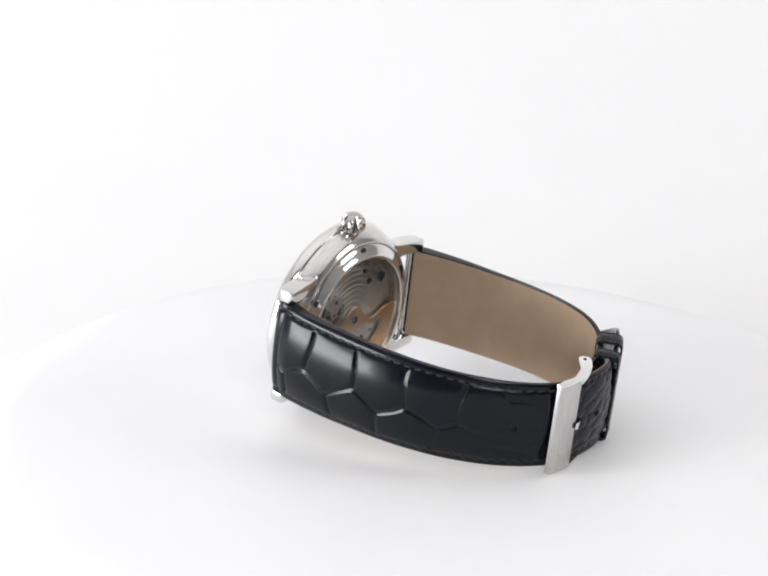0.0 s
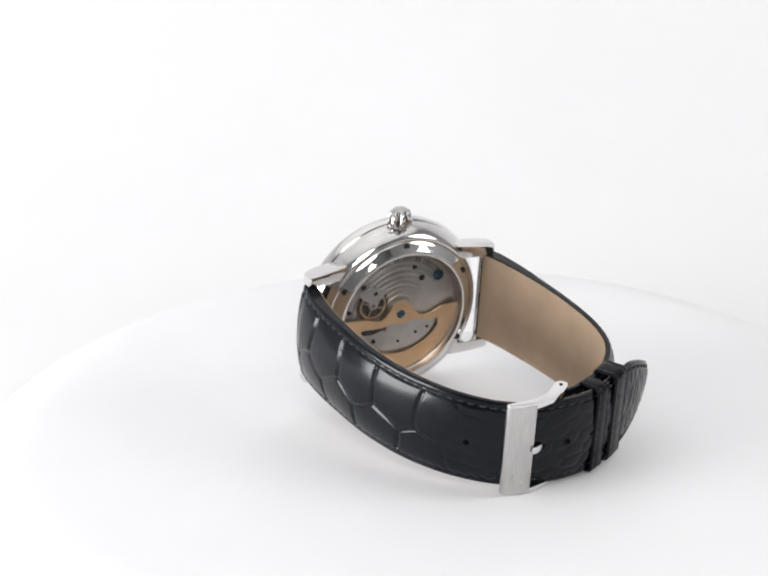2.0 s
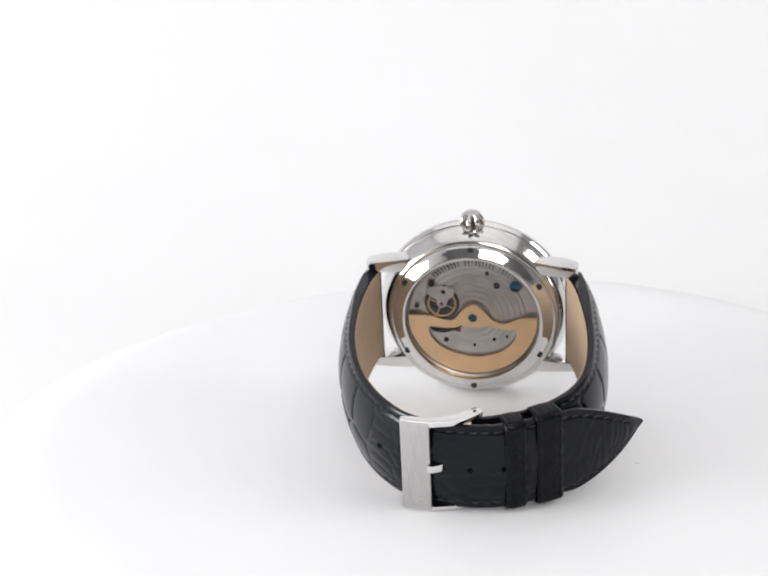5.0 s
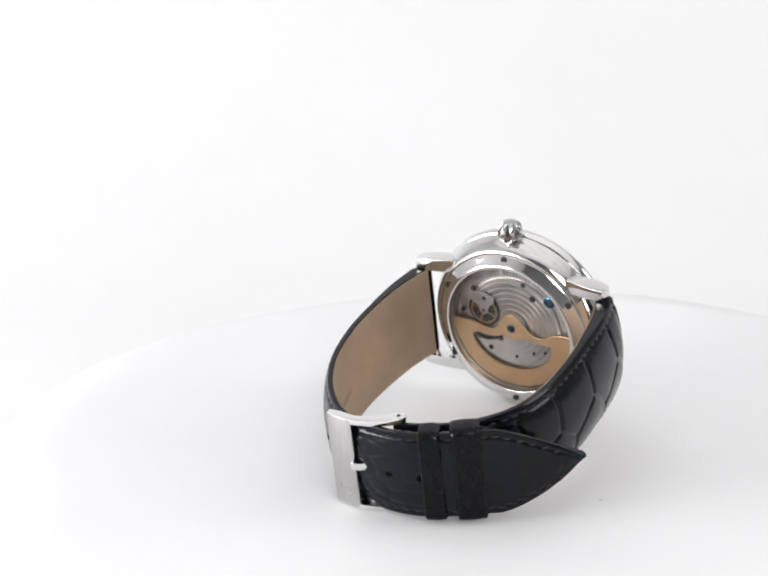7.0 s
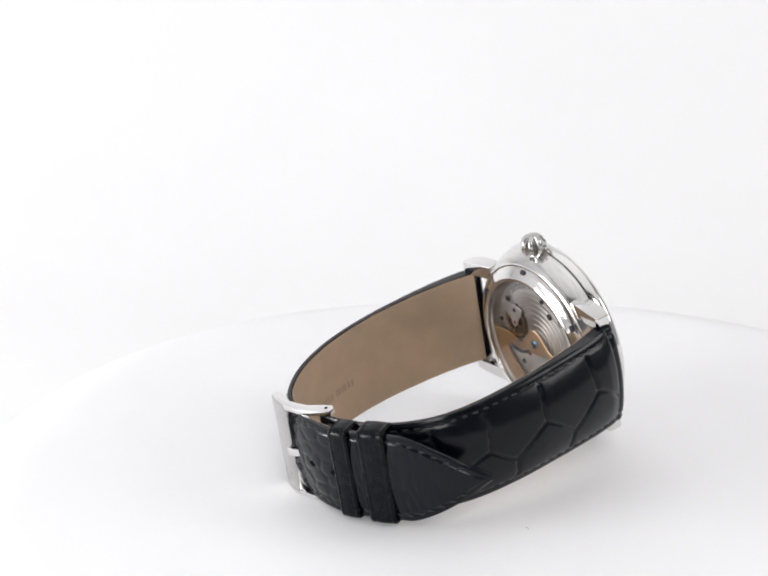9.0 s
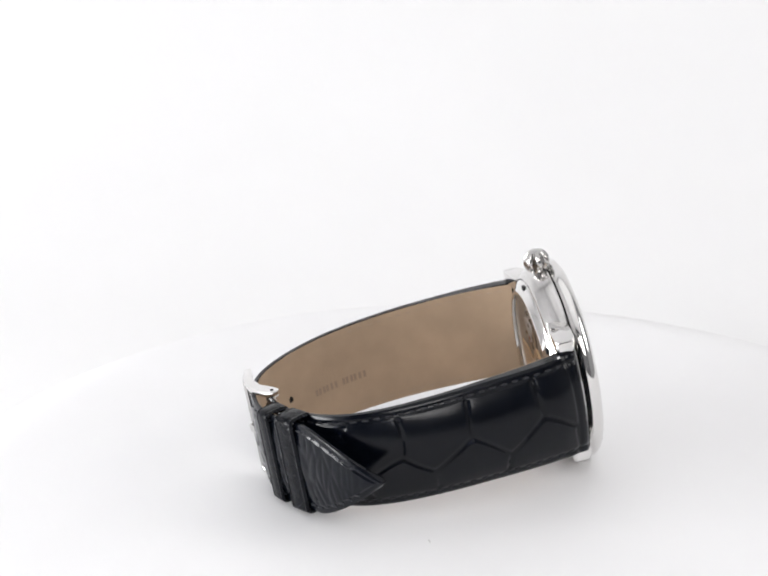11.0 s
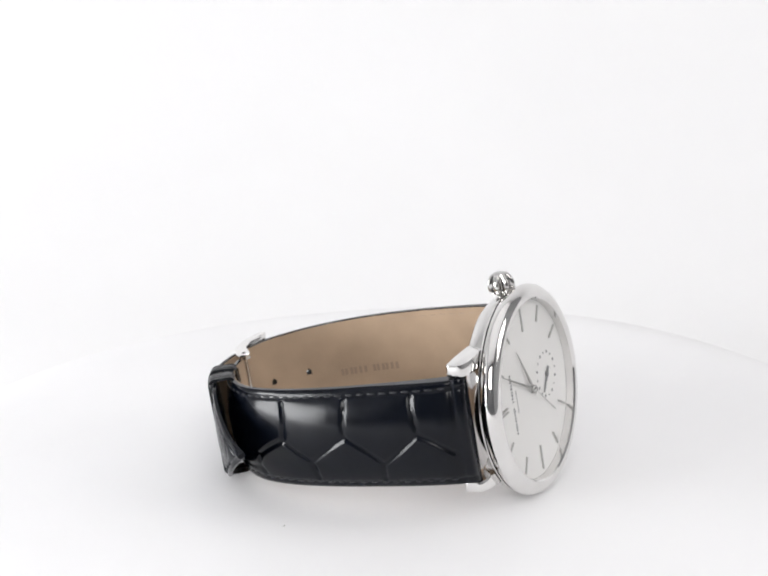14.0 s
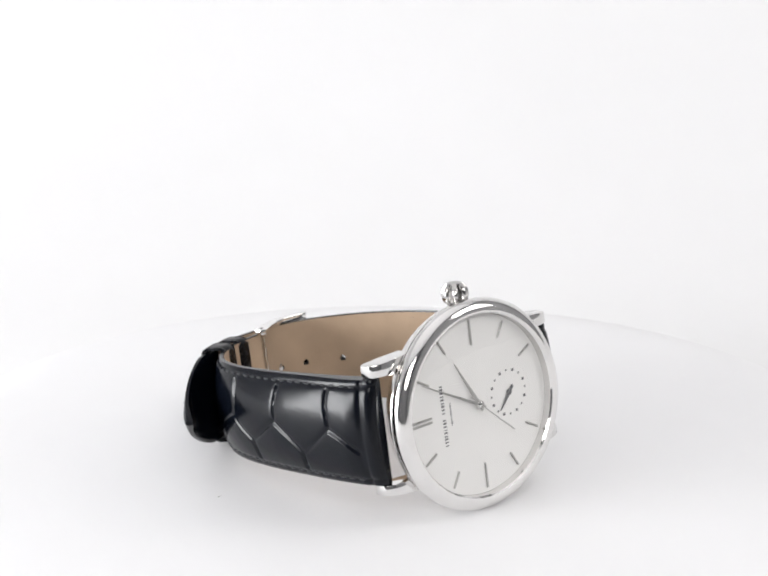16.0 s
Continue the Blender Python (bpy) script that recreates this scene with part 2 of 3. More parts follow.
def crown():
    bm = bmesh.new()
    prof = [(1.1, 19.3), (1.15, 20.3), (2.0, 20.4), (2.5, 21.0), (2.72, 21.9), (2.65, 22.8), (2.25, 23.7), (1.6, 24.3), (0.9, 24.55)]
    segs = 120
    rings = []
    for r, z in prof:
        ring = []
        for k in range(segs):
            a = 2 * math.pi * k / segs
            deep = 1.25 * max(0, (r - 1.5) / 1.2)
            rr = r - deep * (0.5 - 0.5 * math.cos(7 * a)) ** 2
            ring.append(bm.verts.new((rr * MM * math.cos(a), (-0.4 + rr * math.sin(a)) * MM, (z - 0.5) * MM)))
        rings.append(ring)
    for a, b in zip(rings, rings[1:]):
        for k in range(segs):
            j = (k + 1) % segs
            bm.faces.new((a[k], a[j], b[j], b[k]))
    bm.faces.new(rings[-1])
    part("crown", bm, FLUTED, WATCH, "fluted onion-shaped steel crown")


def on_dial(bm, angle):
    """Turns a form drawn towards twelve so that it points at a clock angle in degrees."""
    bmesh.ops.transform(bm, verts=bm.verts, matrix=Matrix.Rotation(-radians(angle), 4, "Y"))
    return bm


def dial():
    before = list(WATCH.children)
    d = part("dial", lathe([(0, 3.4), (4, 3.4), (9, 3.4), (17.68, 3.4), (17.68, 3.0), (0, 3.0)]), DIAL, WATCH, "silvery white dial")
    for k in range(12):
        if k == 6:
            continue
        lo, hi = (11.8, 16.8) if k in (0, 3, 9) else (13.4, 16.8)
        for off in ((-0.4, 0.4) if k == 0 else (0.0,)):
            bm = on_dial(prism([(lo, off - 0.2), (hi, off - 0.22), (hi, off + 0.22), (lo, off + 0.2)], 3.42, 3.75, 1, 0.08, 1), 30 * k)
            part("hour_marker", bm, MARK, d, "applied steel baton marker")
    # lettering as plain bars
    for x, lo, hi, h in ((8.7, -6.1, -0.5, 0.8), (8.7, 0.3, 6.2, 0.8), (6.9, -2.4, 2.2, 0.4)):
        n = max(4, int((hi - lo) / (h * 0.75)))
        for k in range(n):
            a = lo + (hi - lo) * k / n
            b = a + (hi - lo) / n * (0.35 + 0.3 * ((k * 7) % 5) / 4)
            part("print_bar", prism([(x - h / 2, a), (x + h / 2, a), (x + h / 2, b), (x - h / 2, b)], 3.404, 3.425, 1), INK, d)
    # date ring
    for k in range(16):
        a = 2 * math.pi * k / 16
        cx, cz = -8.1 + 4.4 * math.cos(a), 0.3 + 4.4 * math.sin(a)
        w = 0.30 if k % 2 else 0.2
        part("date_mark", prism([(cx - w, cz - w * 0.9), (cx + w, cz - w * 0.9), (cx + w, cz + w * 0.9), (cx - w, cz + w * 0.9)], 3.404, 3.42, 1), INK, d)
    ring = lathe([(5.55, 3.41), (5.6, 3.44), (5.65, 3.41)], 96)
    bmesh.ops.translate(ring, verts=ring.verts, vec=(-8.1 * MM, 0, 0.3 * MM))
    part("subdial_edge", ring, DIAL, d)
    date = prism([(-1.6, -0.3), (0, -0.4), (4.0, -0.1), (4.0, 0.1), (0, 0.4), (-1.6, 0.3)], 3.6, 3.72, 1)
    bmesh.ops.transform(date, verts=date.verts, matrix=Matrix.Translation((-8.1 * MM, 0, 0.3 * MM)) @ Matrix.Rotation(radians(50), 4, "Y"))
    part("date_pointer", date, INK, WATCH)
    boss = lathe([(0, 3.85), (0.55, 3.8), (0.6, 3.5)], 24)
    bmesh.ops.translate(boss, verts=boss.verts, vec=(-8.1 * MM, 0, 0.3 * MM))
    part("date_boss", boss, INK, WATCH)
    part("hour_pointer", on_dial(prism([(-1.5, -0.28), (0, -0.42), (3, -0.38), (10.8, -0.07), (10.8, 0.07), (3, 0.38), (0, 0.42), (-1.5, 0.28)], 3.95, 4.1, 1, 0.05, 1), 61), MARK, WATCH, "tapered steel hour pointer")
    part("minute_pointer", on_dial(prism([(-1.5, -0.2), (0, -0.28), (4, -0.25), (15.8, -0.06), (15.8, 0.06), (4, 0.25), (0, 0.28), (-1.5, 0.2)], 4.2, 4.34, 1, 0.05, 1), 28), MARK, WATCH, "tapered steel minute pointer")
    # slim line through the centre, long on one side, of unknown use
    part("seconds_pointer", on_dial(prism([(-10.4, -0.12), (3.5, -0.06), (3.5, 0.06), (-10.4, 0.12)], 4.42, 4.5, 1), 42), MARK, WATCH, "slim steel pointer through the centre")
    part("centre_boss", lathe([(0, 4.72), (0.5, 4.68), (0.75, 4.5), (0.95, 3.9)], 32), STEEL, WATCH)
    glass = part("crystal", lathe([(0, 5.55), (5, 5.5), (10, 5.35), (15, 5.2), (17.7, 4.98)]), GLASS, WATCH, "clear domed sapphire crystal")
    glass.visible_shadow = False
    for ob in [o for o in WATCH.children if o not in before]:
        ob.location.y = -0.95 * MM


def arc(r, a0, a1, n):
    return [(r * math.cos(radians(a)), r * math.sin(radians(a))) for a in np.linspace(a0, a1, n)]


def movement():
    part("movement_plate", lathe([(0, -1.95), (14.4, -1.95), (14.4, -1.0), (0, -1.0)]), PLATE, WATCH, "rhodium-grey movement plate")
    part("movement_ring", lathe([(14.6, -1.6), (14.6, -4.0), (14.1, -3.6), (13.8, -2.0), (13.8, -1.6)], closed=True), PLATE, WATCH)
    # bridges with circular graining
    prof = [(0.0, -2.45)]
    for k in range(8):
        r = 1.0 + 1.25 * k
        prof += [(r, -2.45), (r + 0.5, -2.52), (r + 0.62, -2.38)]
    prof += [(11.2, -2.4), (11.4, -1.5)]
    part("bridge", lathe(prof, 128), PLATE, WATCH, "circular-grained grey bridge")
    bx, bz = -6.7, 2.9
    # raised disc for the balance recess; its depth is put into the dark brown
    part("balance_well", prism([(bx + x, bz + z) for x, z in arc(3.8, 0, 350, 36)], -2.62, -2.46, 1), WELL, WATCH, "dark brown disc in place of the balance recess")
    wheel = lathe([(2.75, -2.78), (3.15, -2.78), (3.15, -2.95), (2.75, -2.95)], 48, closed=True)
    bmesh.ops.translate(wheel, verts=wheel.verts, vec=(bx * MM, 0, bz * MM))
    bw = part("balance_wheel", wheel, COPPER, WATCH, "copper balance wheel")
    for k in range(2):
        bm = prism([(-2.8, -0.16), (2.8, -0.16), (2.8, 0.16), (-2.8, 0.16)], -2.93, -2.80, 1)
        bmesh.ops.transform(bm, verts=bm.verts, matrix=Matrix.Translation((bx * MM, 0, bz * MM)) @ Matrix.Rotation(0.4 + k * math.pi / 2, 4, "Y"))
        part("spoke", bm, COPPER, bw)
    for r in (0.7, 1.15, 1.6):
        coil = lathe([(r, -2.86), (r + 0.12, -2.86), (r + 0.12, -2.90), (r, -2.90)], 36, closed=True)
        bmesh.ops.translate(coil, verts=coil.verts, vec=(bx * MM, 0, bz * MM))
        part("hairspring", coil, BLUED, bw)
    cock = [(bx - 3.6, bz + 3.4), (bx - 2.6, bz + 1.9), (bx - 1.1, bz + 1.0), (bx - 1.0, bz - 0.3), (bx - 0.3, bz - 0.95), (bx + 0.7, bz - 0.7), (bx + 1.1, bz + 0.2), (bx + 1.5, bz + 1.2), (bx + 2.6, bz + 2.0), (bx + 2.9, bz + 3.6), (bx + 0.6, bz + 4.4), (bx - 1.8, bz + 4.3)]
    cock = part("balance_cock", prism(cock, -3.12, -2.97, 1, 0.06, 1), PLATE, WATCH, "grey balance cock")
    for x, z, r, mat in ((0.0, 0.05, 0.42, RUBY), (0.4, 3.0, 0.5, DARK)):
        bm = lathe([(0, -3.2), (r * 0.85, -3.2), (r, -3.14), (r, -3.0)], 20)
        bmesh.ops.translate(bm, verts=bm.verts, vec=((bx + x) * MM, 0, (bz + z) * MM))
        part("jewel", bm, mat, cock)
    # raised black discs stand for screw holes, shade put into the colour
    for x, z, r, mat in ((-9.0, 7.6, 0.62, DARK), (-6.2, 6.6, 0.62, DARK), (5.2, 7.5, 0.7, DARK), (3.2, 10.4, 0.5, DARK), (-12.2, 2.0, 0.5, DARK), (9.2, 7.4, 1.25, BLUED), (-6.0, -6.2, 0.55, DARK), (-3.3, -3.6, 0.5, RUBY), (4.5, -5.8, 0.35, DARK), (0.2, -7.3, 0.3, DARK), (7.3, -5.0, 0.3, DARK)):
        bm = lathe([(0, -2.78), (r * 0.85, -2.78), (r, -2.68), (r, -2.4)], 20)
        bmesh.ops.translate(bm, verts=bm.verts, vec=(x * MM, 0, z * MM))
        part("screw", bm, mat, WATCH)
    # engraving as an arc of plain bars
    for k, a in enumerate(np.linspace(34, 132, 29)):
        if k in (9, 19):
            continue
        w = 0.16 + 0.05 * ((k * 5) % 4)
        bm = prism([(11.9, -w), (13.1, -w), (13.1, w * 0.8), (12.6, w), (12.4, -w * 0.2), (11.9, w)], -2.06, -1.94, 1)
        bmesh.ops.transform(bm, verts=bm.verts, matrix=Matrix.Rotation(-radians(a), 4, "Y"))
        part("engraved_bar", bm, INK, WATCH)
    # one black shape stands for the dark wheels in the rotor opening
    part("click_spring", prism([(-9.6, -3.0), (-8.6, -4.2), (-6.5, -4.4), (-3.5, -3.6), (-2.0, -2.3), (-3.2, -2.6), (-5.5, -3.3), (-8.0, -3.2)], -2.72, -2.55, 1), DARK, WATCH)
    # rotor: a gilded half weight with an opening
    top = [(-14.0, 0.2), (-11.5, 0.2), (-8.6, 0.1), (-6.6, -0.6), (-4.8, -0.9), (-3.6, -0.2), (-2.6, 1.3), (-1.4, 2.6), (0, 3.05), (1.5, 2.6), (2.7, 1.2), (4.2, -0.6), (5.6, -1.3), (6.9, -1.4), (8.4, -0.9), (9.8, -0.1), (11.5, 0.2), (14.0, 0.2)]
    low = [(-9.6, -2.6), (-8.0, -2.3), (-5.8, -2.7), (-4.0, -2.6), (-2.4, -2.0), (-1.0, -2.3), (0, -2.5), (1.4, -2.3), (3.2, -1.9), (5.0, -2.3), (6.6, -2.7), (8.2, -2.6), (9.4, -2.8)]
    bm = bmesh.new()
    n = 72

    def both(y):
        t_, o_, i_, l_ = [], [], [], []
        tl = np.linspace(0, 1, n)
        tx = np.interp(tl, np.linspace(0, 1, len(top)), [p[0] for p in top])
        tz = np.interp(tx, [p[0] for p in top], [p[1] for p in top])
        for k in range(n):
            t_.append(bm.verts.new((tx[k] * MM, y * MM, tz[k] * MM)))
            a = math.pi + math.pi * tl[k]
            o_.append(bm.verts.new((14.0 * math.cos(a) * MM, y * MM, (0.2 + 14.0 * math.sin(a)) * MM)))
        lx = np.linspace(-9.6, 9.4, n)
        lz = np.interp(lx, [p[0] for p in low], [p[1] for p in low])
        for k in range(n):
            l_.append(bm.verts.new((lx[k] * MM, y * MM, lz[k] * MM)))
            deep = -2.7 - 7.0 * math.sqrt(max(0, 1 - (lx[k] / 9.65) ** 2))
            i_.append(bm.verts.new((lx[k] * MM, y * MM, min(deep, lz[k] - 0.02) * MM)))
        return t_, o_, i_, l_
    f, b = both(-3.55), both(-3.15)
    for lay in (f, b):
        t_, o_, i_, l_ = lay
        for k in range(n - 1):
            bm.faces.new((t_[k], t_[k + 1], l_[k + 1], l_[k]))
            bm.faces.new((i_[k], i_[k + 1], o_[k + 1], o_[k]))
        bm.faces.new((t_[0], l_[0], i_[0], o_[0]))
        bm.faces.new((t_[-1], o_[-1], i_[-1], l_[-1]))
    for q in range(4):
        for k in range(n - 1):
            bm.faces.new((f[q][k], f[q][k + 1], b[q][k + 1], b[q][k]))
    bmesh.ops.remove_doubles(bm, verts=bm.verts, dist=1e-6)
    part("rotor", bm, GOLD, WATCH, "gilded half-moon winding rotor")
    hub = part("rotor_hub", lathe([(0, -3.85), (0.75, -3.85), (0.95, -3.7), (0.95, -3.5)], 24), BLUED, WATCH)
    # black strip on the uncut hub; the slot's shade is put into its colour
    part("slot", prism([(-0.62, -0.12), (0.62, -0.12), (0.62, 0.12), (-0.62, 0.12)], -3.87, -3.84, 1), DARK, hub)
    pane = part("back_crystal", lathe([(0, -4.35), (14.6, -4.35)], 96), GLASS, WATCH, "flat clear back crystal")
    pane.visible_shadow = False


# strap lines in the plane of the loop: x to twelve o'clock, y out of the dial
LONG = [(-20.9, -0.6), (-22.2, -6.0), (-22.9, -13.0), (-22.8, -22.0), (-21.7, -32.0), (-19.0, -42.0), (-14.6, -50.5), (-9.3, -56.6), (-4.6, -59.7), (0.5, -61.2), (6.0, -61.7), (11.5, -61.0), (16.5, -58.9), (21.5, -56.0), (26.6, -53.1), (31.2, -49.8), (34.7, -46.3), (37.1, -42.4)]
SHORT = [(20.85, -0.5), (23.0, -6.0), (24.7, -13.0), (26.2, -22.0), (27.0, -31.0), (26.8, -39.0), (25.0, -46.0), (21.0, -51.7), (15.3, -55.9), (10.0, -58.0), (5.6, -58.9)]

OFF = 0.05                                              # the straps sit a little high between the lugs


def scales(s, c, seeds):
    """Relief of large embossed scales: 1 on a scale, 0 in the grooves between."""
    d1 = np.full(s.shape, 1e9)
    d2 = np.full(s.shape, 1e9)
    for x, y, kx, ky in seeds:
        d = np.hypot((s - x) * kx, (c - y) * ky)
        d2 = np.minimum(d2, np.maximum(d, d1))
        d1 = np.minimum(d1, d)
    g = np.clip((d2 - d1) / 1.15, 0, 1)
    return 0.72 * g * g * (3 - 2 * g) + 0.28 * np.sqrt(np.clip((d2 - d1) / 6, 0, 1))


def strap(name, line, long_one):
    q, h, at = smooth_line(line, 0.28)
    side = np.stack([-h[:, 1], h[:, 0]], 1)            # across the thickness
    if long_one:
        side = -side
    # outward is away from the loop's middle
    mid = np.array([0.0, -28.0])
    if np.sum((q[5] - mid) * side[5]) < 0:
        side = -side
    total = at[-1]
    m = 66
    v = np.linspace(-1, 1, m)
    half = np.interp(at, [0, 18, 60, total], [10.35, 10.2, 9.3, 9.1])
    if long_one:
        tip = np.clip((at - (total - 17.5)) / 17.5, 0, 1)
        half = half * (1 - tip ** 1.4) + 0.5 * tip ** 3
    rise = np.interp(at, [0, 6, 25, 50, 75, total], [2.6, 3.5, 3.2, 2.0, 1.1, 0.8] if long_one else [3.4, 4.2, 3.7, 2.1, 1.1, 0.8])   # padding
    under = np.interp(at, [0, 6, 25, 50, 75, total], [1.5, 1.3, 0.9, 0.8, 0.75, 0.75])
    rng = random.Random(4 if long_one else 9)
    seeds = []
    upper, lower = ((6, 17.8, 28.8, 40, 51), (-1, 12, 23.5, 34.5, 47)) if long_one else ((3.5, 17.3, 31.3, 43.3), (-3.5, 10.0, 25.3, 38))
    seeds += [(x + rng.uniform(-0.4, 0.4), 4.6 + rng.uniform(-0.4, 0.4), 0.85, 0.8) for x in upper]
    seeds += [(x + rng.uniform(-0.5, 0.5), -7.6 + rng.uniform(-0.6, 0.6), 0.85, 0.8) for x in lower]
    x = 57.5 if long_one else 52.0
    tail = length_at(LONG, 14.0) if long_one else 1e9
    while x < total + 4:
        if x > tail:
            # the free end is wrinkled across its length
            seeds += [(x + rng.uniform(-0.6, 0.6), y + rng.uniform(-1.6, 1.6), 1.5, 0.35) for y in (-5.5, 1.0, 7.0)]
            x += rng.uniform(1.3, 2.4)
            continue
        seeds += [(x + rng.uniform(-1.5, 1.5), y + rng.uniform(-0.9, 0.9), 0.7, 1.1) for y in (-7.8, -4.8, -1.6, 1.4, 4.6, 7.6)]
        x += rng.uniform(3.2, 4.8)
    S_, V_ = np.meshgrid(at, v, indexing="ij")
    C_ = V_ * half[:, None]
    warp_s = 0.40 * np.sin(C_ * 0.45 + S_ * 0.15)
    warp_c = 0.45 * np.sin(S_ * 0.40 + 1.3)
    rel = scales(S_ + warp_s, C_ + warp_c, seeds)
    depth = np.interp(at, [0, 3.2, 3.8, 42, 53, 62, 68, total], [0, 0, 0.47, 0.42, 0.14, 0.10, 0.19, 0.12])[:, None]
    inside = np.clip((half[:, None] - np.abs(C_) - 1.75) / 0.35, 0, 1)
    crest = (np.clip(1 - np.abs(V_) ** 6, 0, 1)) ** 0.6 * (1 - 0.75 * V_ ** 2)
    seam = np.exp(-(((half[:, None] - np.abs(C_) - 1.3) / 0.35) ** 2)) * 0.22
    band = np.exp(-(((S_ - 3.0) / 0.45) ** 2)) * 0.30
    edge = np.interp(at, [0, 6, 20, 60], [0.62, 0.36, 0.13, 0.1])[:, None]
    out = rise[:, None] * (edge + (1 - edge) * crest) - depth * (1 - rel) * inside - seam - band
    def pierced(p, c):
        return long_one and any(math.hypot(p - hs, c + 0.1) < 0.62 for hs in HOLES)
    bm = bmesh.new()
    outer = [[None] * m for _ in at]
    inner = [[None] * m for _ in at]
    for i in range(len(at)):
        endfall = 1.0
        if at[i] < 1.6:
            endfall = math.sqrt(max(0.05, 1 - (1 - at[i] / 1.6) ** 2))
        for j in range(m):
            a = q[i] + side[i] * out[i, j] * endfall
            outer[i][j] = bm.verts.new((a[0] * MM, a[1] * MM, (C_[i, j] + OFF) * MM))
            lip = 1 - max(0, abs(v[j]) - 0.93) * 4
            b = q[i] - side[i] * under[i] * endfall * lip
            inner[i][j] = bm.verts.new((b[0] * MM, b[1] * MM, (C_[i, j] + OFF) * MM))
    n = len(at)
    for i in range(n - 1):
        for j in range(m - 1):
            if pierced(0.5 * (at[i] + at[i + 1]), 0.5 * (C_[i, j] + C_[i, j + 1])):
                continue
            bm.faces.new((outer[i][j], outer[i + 1][j], outer[i + 1][j + 1], outer[i][j + 1]))
            bm.faces.new((inner[i][j], inner[i][j + 1], inner[i + 1][j + 1], inner[i + 1][j]))
        for j in (0, m - 1):
            bm.faces.new((outer[i][j], inner[i][j], inner[i + 1][j], outer[i + 1][j]))
    for i in (0, n - 1):
        for j in range(m - 1):
            bm.faces.new((outer[i][j], outer[i][j + 1], inner[i][j + 1], inner[i][j]))
    s = part(name, bm, LEATHER, WATCH, "glossy black crocodile-grain leather strap piece")
    # lining sheet
    bm = bmesh.new()
    rows = []
    i0, i1 = 7, int(np.searchsorted(at, total - 24)) if long_one else n - 3
    cols = 61 if long_one else 9
    spots = []
    for i in range(i0, i1, 1 if long_one else 2):
        w = max(0.2, half[i] - 0.15)
        row = []
        for lift in (0.10, -0.05):
            b = q[i] - side[i] * (under[i] + lift)
            row.append([bm.verts.new((b[0] * MM, b[1] * MM, (w * x + OFF) * MM)) for x in np.linspace(-1, 1, cols)])
        rows.append(row)
        spots.append((at[i], w))
    for (a, (p, w)), b in zip(zip(rows, spots), rows[1:]):
        for k in range(cols - 1):
            if not pierced(p + 0.14, w * (2 * (k + 0.5) / (cols - 1) - 1)):
                bm.faces.new((a[0][k], a[0][k + 1], b[0][k + 1], b[0][k]))
        for k in (0, cols - 1):
            bm.faces.new((a[0][k], a[1][k], b[1][k], b[0][k]))
    part("lining", bm, LINING, s, "taupe leather lining")
    # thread along both edges, outside and inside
    for lift, mat, size in (("out", THREAD, 0.27), ("in", PALE, 0.13)):
        bm = bmesh.new()
        for sgn in (1, -1):
            pos = 4.5
            end = total - (4 if long_one else 3) if lift == "out" else min(40, total)
            while pos < end:
                i = int(np.searchsorted(at, pos))
                i = min(i, n - 2)
                c = half[i] - 1.3
                if c < 1.0:
                    break
                j = int(np.argmin(np.abs(C_[i] - c * sgn)))
                d = out[i, j] + 0.06 if lift == "out" else -(under[i] + 0.11)
                a = q[i] + side[i] * d
                p0 = Vector((a[0], a[1], c * sgn + OFF))
                t_ = Vector((h[i][0], h[i][1], 0.10 * sgn)).normalized()
                mat4 = Matrix.Translation(p0 * MM) @ t_.to_track_quat("X", "Z").to_matrix().to_4x4() @ Matrix.Diagonal((0.85 * MM, size * MM, size * MM, 1))
                bmesh.ops.create_icosphere(bm, subdivisions=1, radius=1.0, matrix=mat4)
                pos += 2.25
        part("stitching", bm, mat, s, "row of thread stitches", kind="stuff")
    if long_one:
        # pressed lettering on the lining as plain bars
        for k in range(13):
            if k == 6:
                continue
            i = int(np.searchsorted(at, 37.0 + 1.0 * k))
            a = q[i] - side[i] * (under[i] + 0.11)
            t2 = h[i] * 0.32
            b = a - side[i] * 0.03
            o = [(a - t2), (a + t2), (b + t2), (b - t2)]
            part("pressed_bar", prism(o, -2.4, -0.9, 2), PRESSED, s)
        for hs in HOLES:
            i = int(np.searchsorted(at, hs))
            a = q[i] + side[i] * (rise[i] + 0.02)
            b = q[i] - side[i] * (under[i] + 0.14)
            tube = rod((a[0], a[1], OFF - 0.1), (b[0], b[1], OFF - 0.1), 0.66, 16)
            bmesh.ops.delete(tube, geom=[f for f in tube.faces if len(f.verts) > 4], context="FACES_ONLY")
            part("hole", tube, DARK, s, "punched hole edge")


def length_at(line, x):
    """Length along a strap line at which it first lies at x past its farthest bend."""
    q, h, at = smooth_line(line, 0.28)
    k = [i for i in range(len(q)) if q[i][1] < -45 and abs(q[i][0] - x) < 0.4]
    return at[k[0]] if k else 0.0


HOLES = [length_at(LONG, x) for x in (-11.3, -5.0, 0.6, 6.1, 12.0)]


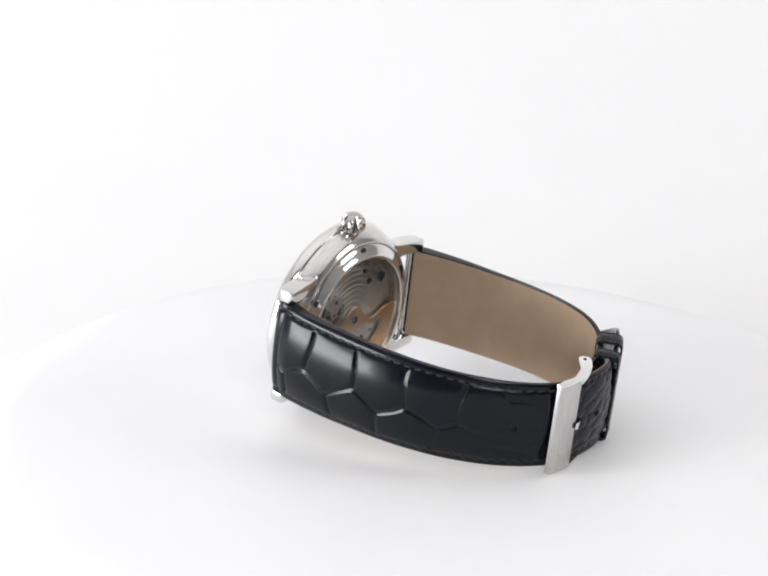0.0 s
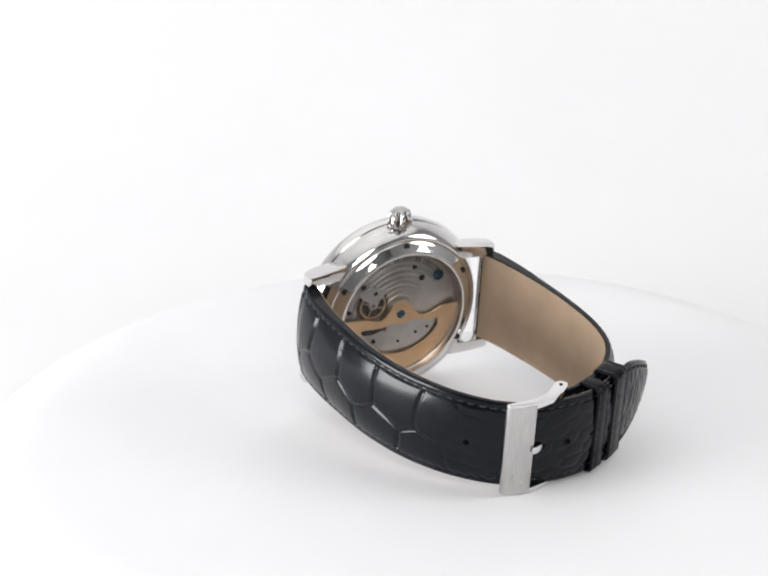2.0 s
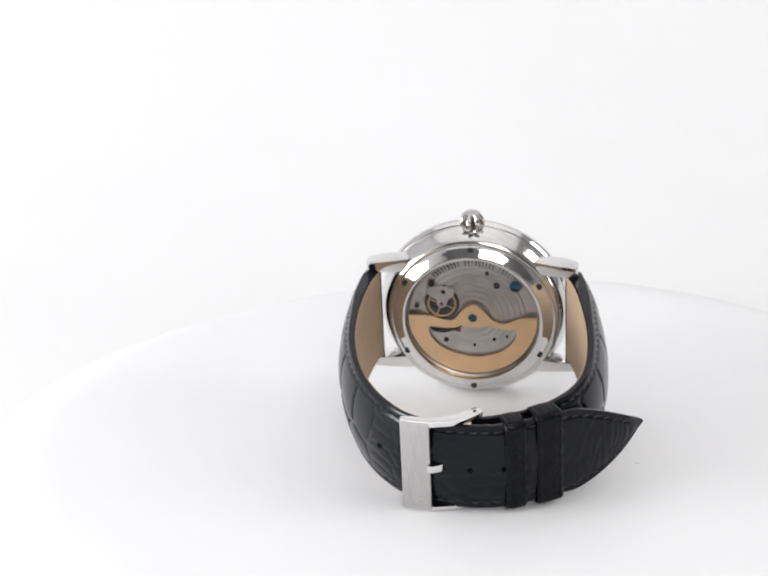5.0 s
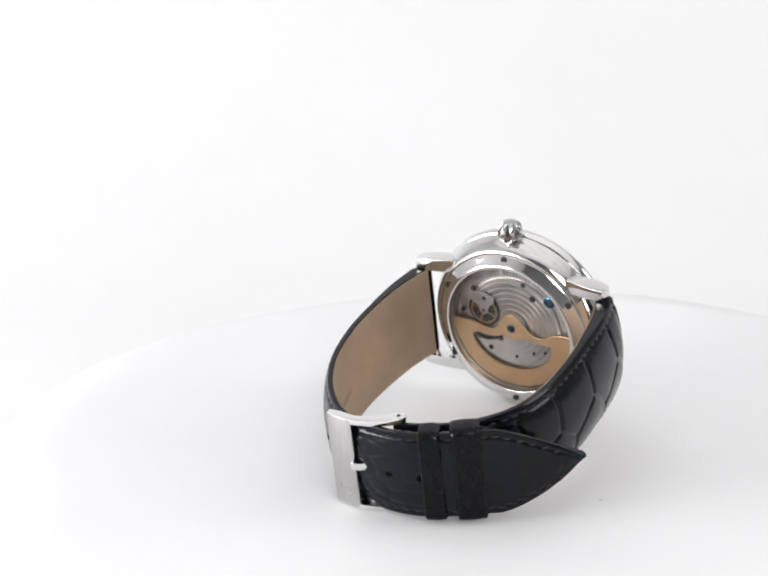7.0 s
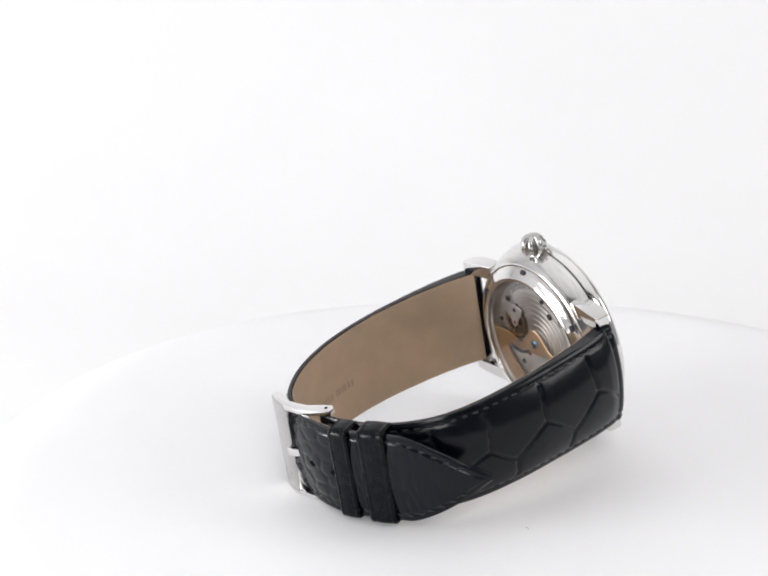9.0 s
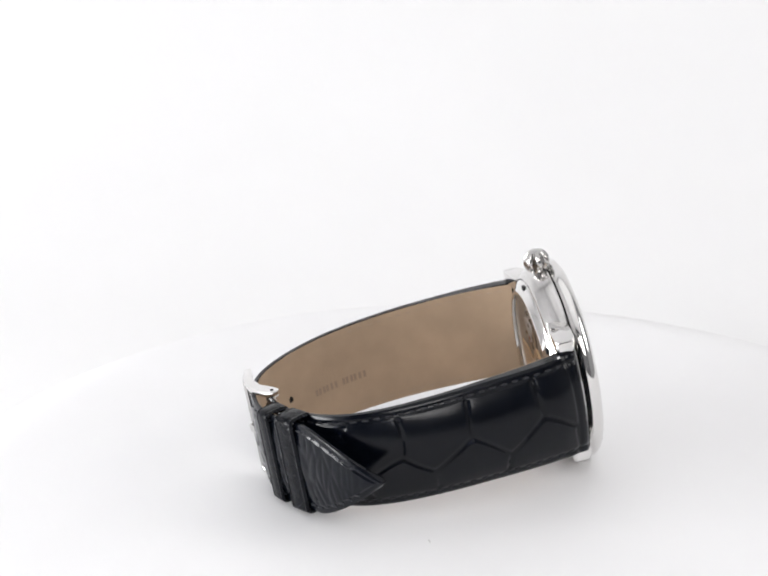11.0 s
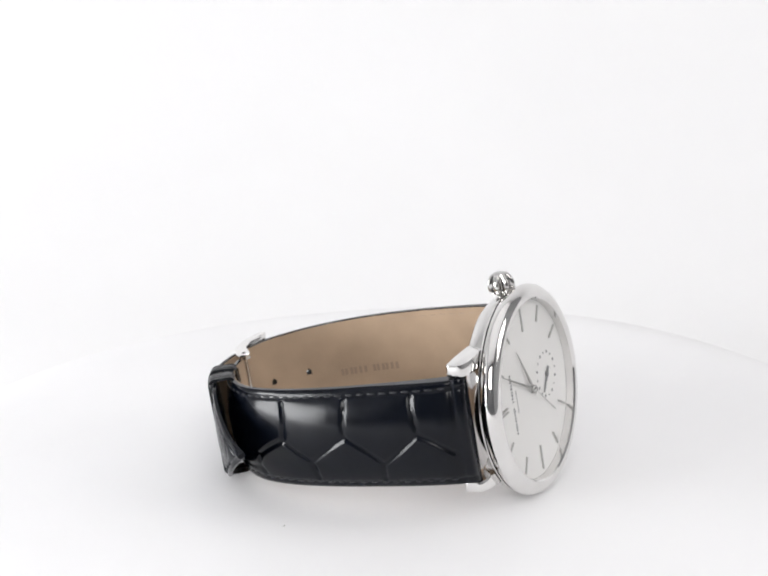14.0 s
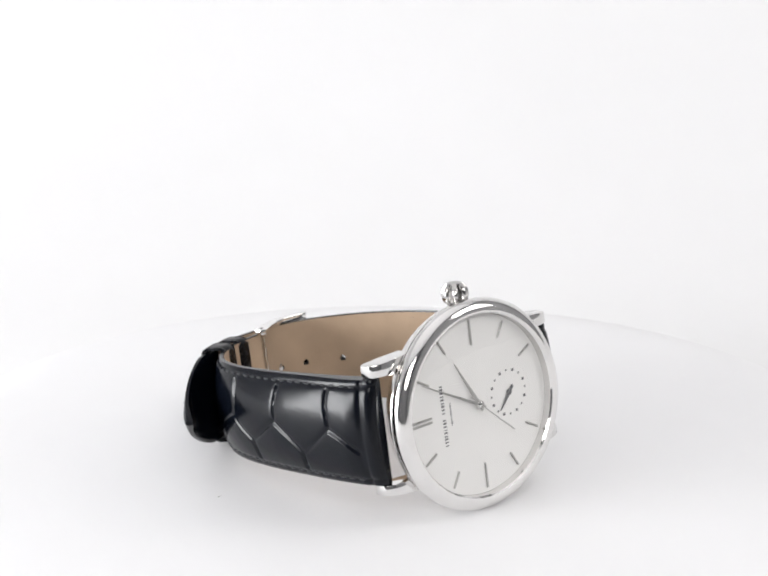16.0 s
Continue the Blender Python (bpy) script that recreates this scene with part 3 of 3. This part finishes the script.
def keeper(x0, x1, c_half, name, label):
    """A leather loop round both strap pieces."""
    ql, hl, al = smooth_line(LONG, 0.28)
    s0, s1 = length_at(LONG, x0), length_at(LONG, x1)
    sm = 0.5 * (s0 + s1)
    i = int(np.searchsorted(al, sm))
    o, t_ = ql[i], hl[i]
    nrm = np.array([t_[1], -t_[0]])
    if nrm[1] > 0:
        nrm = -nrm
    w = 0.5 * (s1 - s0)
    bm = bmesh.new()
    # rounded-rectangle loop in (z, thickness)
    loop = []
    hi, lo, cz, r = 0.95, -4.0, c_half, 1.3
    for cx, cy, a0 in ((cz - r, hi - r, 0), (-cz + r, hi - r, 90), (-cz + r, lo + r, 180), (cz - r, lo + r, 270)):
        for a in np.linspace(a0, a0 + 90, 7):
            loop.append((cx + r * math.cos(radians(a)), cy + r * math.sin(radians(a))))
    thick = 0.4
    prof = [(-w, 0.0), (-w * 0.95, 0.45 * thick), (-w * 0.78, 0.92 * thick), (-w * 0.66, 0.70 * thick), (-w * 0.5, 0.90 * thick), (0.0, thick), (w * 0.5, 0.90 * thick), (w * 0.66, 0.70 * thick), (w * 0.78, 0.92 * thick), (w * 0.95, 0.45 * thick), (w, 0.0)]
    rings = []
    cen = (0, 0.5 * (hi + lo))
    for u, dh in prof:
        ring = []
        for z, y in loop:
            f = Vector((z - cen[0], y - cen[1]))
            nx, ny = (1 + 2 * dh / (2 * cz)), (1 + 2 * dh / (hi - lo))
            z2, y2 = cen[0] + f.x * nx, cen[1] + f.y * ny
            p = o + t_ * u + nrm * y2
            ring.append(bm.verts.new((p[0] * MM, p[1] * MM, z2 * MM)))
        rings.append(ring)
    k = len(loop)
    for a, b in zip(rings, rings[1:]):
        for j in range(k):
            bm.faces.new((a[j], a[(j + 1) % k], b[(j + 1) % k], b[j]))
    a, b = rings[-1], rings[0]
    for j in range(k):
        bm.faces.new((a[j], a[(j + 1) % k], b[(j + 1) % k], b[j]))
    part(name, bm, LOOP, WATCH, label)


def buckle():
    # flat outer bar
    bar = [(-7.9, -60.7), (-7.8, -61.8), (-5.5, -62.4), (-3.6, -62.7), (-2.1, -62.8), (-1.8, -62.2), (-3.2, -61.9), (-5.6, -61.4), (-7.1, -60.6)]
    root = part("buckle", prism(bar, -9.6, 10.0, 2, 0.25, 2), BUCKLE, WATCH, "brushed steel pin buckle")
    arm = [(-7.8, -60.5), (-7.7, -61.7), (-5.4, -62.3), (-1.5, -62.7), (2.0, -62.0), (5.0, -60.6), (7.0, -59.0), (7.8, -57.8), (7.3, -56.7), (6.2, -56.3), (4.8, -57.2), (2.0, -59.6), (-2.0, -60.9), (-5.5, -60.4)]
    for low, high in ((9.15, 10.3), (-9.85, -8.9)):
        part("buckle_arm", prism(arm, low, high, 2, 0.25, 2), STEEL, root)
        tip = 10.3 if low > 0 else -9.85
        part("pivot", rod((6.2, -57.8, tip * 0.99), (6.2, -57.8, tip * 1.008), 0.35), DARK, root)
    part("spring_bar", rod((6.2, -57.8, -9.5), (6.2, -57.8, 9.5), 0.6), STEEL, root)
    tongue = prism([(1.2, -60.4), (0.8, -61.9), (-0.4, -62.9), (-1.9, -63.4), (-2.7, -63.2), (-2.0, -62.75), (-0.6, -62.4), (0.1, -61.5), (0.3, -60.2)], -0.75, 0.85, 2, 0.3, 2)
    for z0, z1 in ((-7.4, -6.9), (-6.6, -5.2)):
        part("engraved_mark", prism([(-6.2, -62.16), (-3.7, -62.62), (-3.7, -62.70), (-6.2, -62.24)], z0, z1, 2), MARK, root, "faint engraved mark")
    part("tongue", tongue, STEEL, root, "steel buckle tongue")


case()
crown()
dial()
movement()
strap("long_strap", LONG, True)
strap("short_strap", SHORT, False)
keeper(12.0, 16.0, 9.4, "fixed_keeper", "black leather keeper loop")
keeper(17.8, 22.6, 9.75, "sliding_keeper", "black leather keeper loop")
buckle()


def motions():
    steps = [0.5 * k for k in range(33)]
    walk(TABLE, [(t, pose(0, 0, 0, 0, 0, SPIN * t)) for t in steps])
    walk(LINT, [(t, pose(0, 0, 0, 0, 0, SPIN * t) @ LINT_AT) for t in steps])
    walk(WATCH, [(t, pose(0, 0, 0, 0, 0, SPIN * t) @ LYING) for t in steps])


motions()
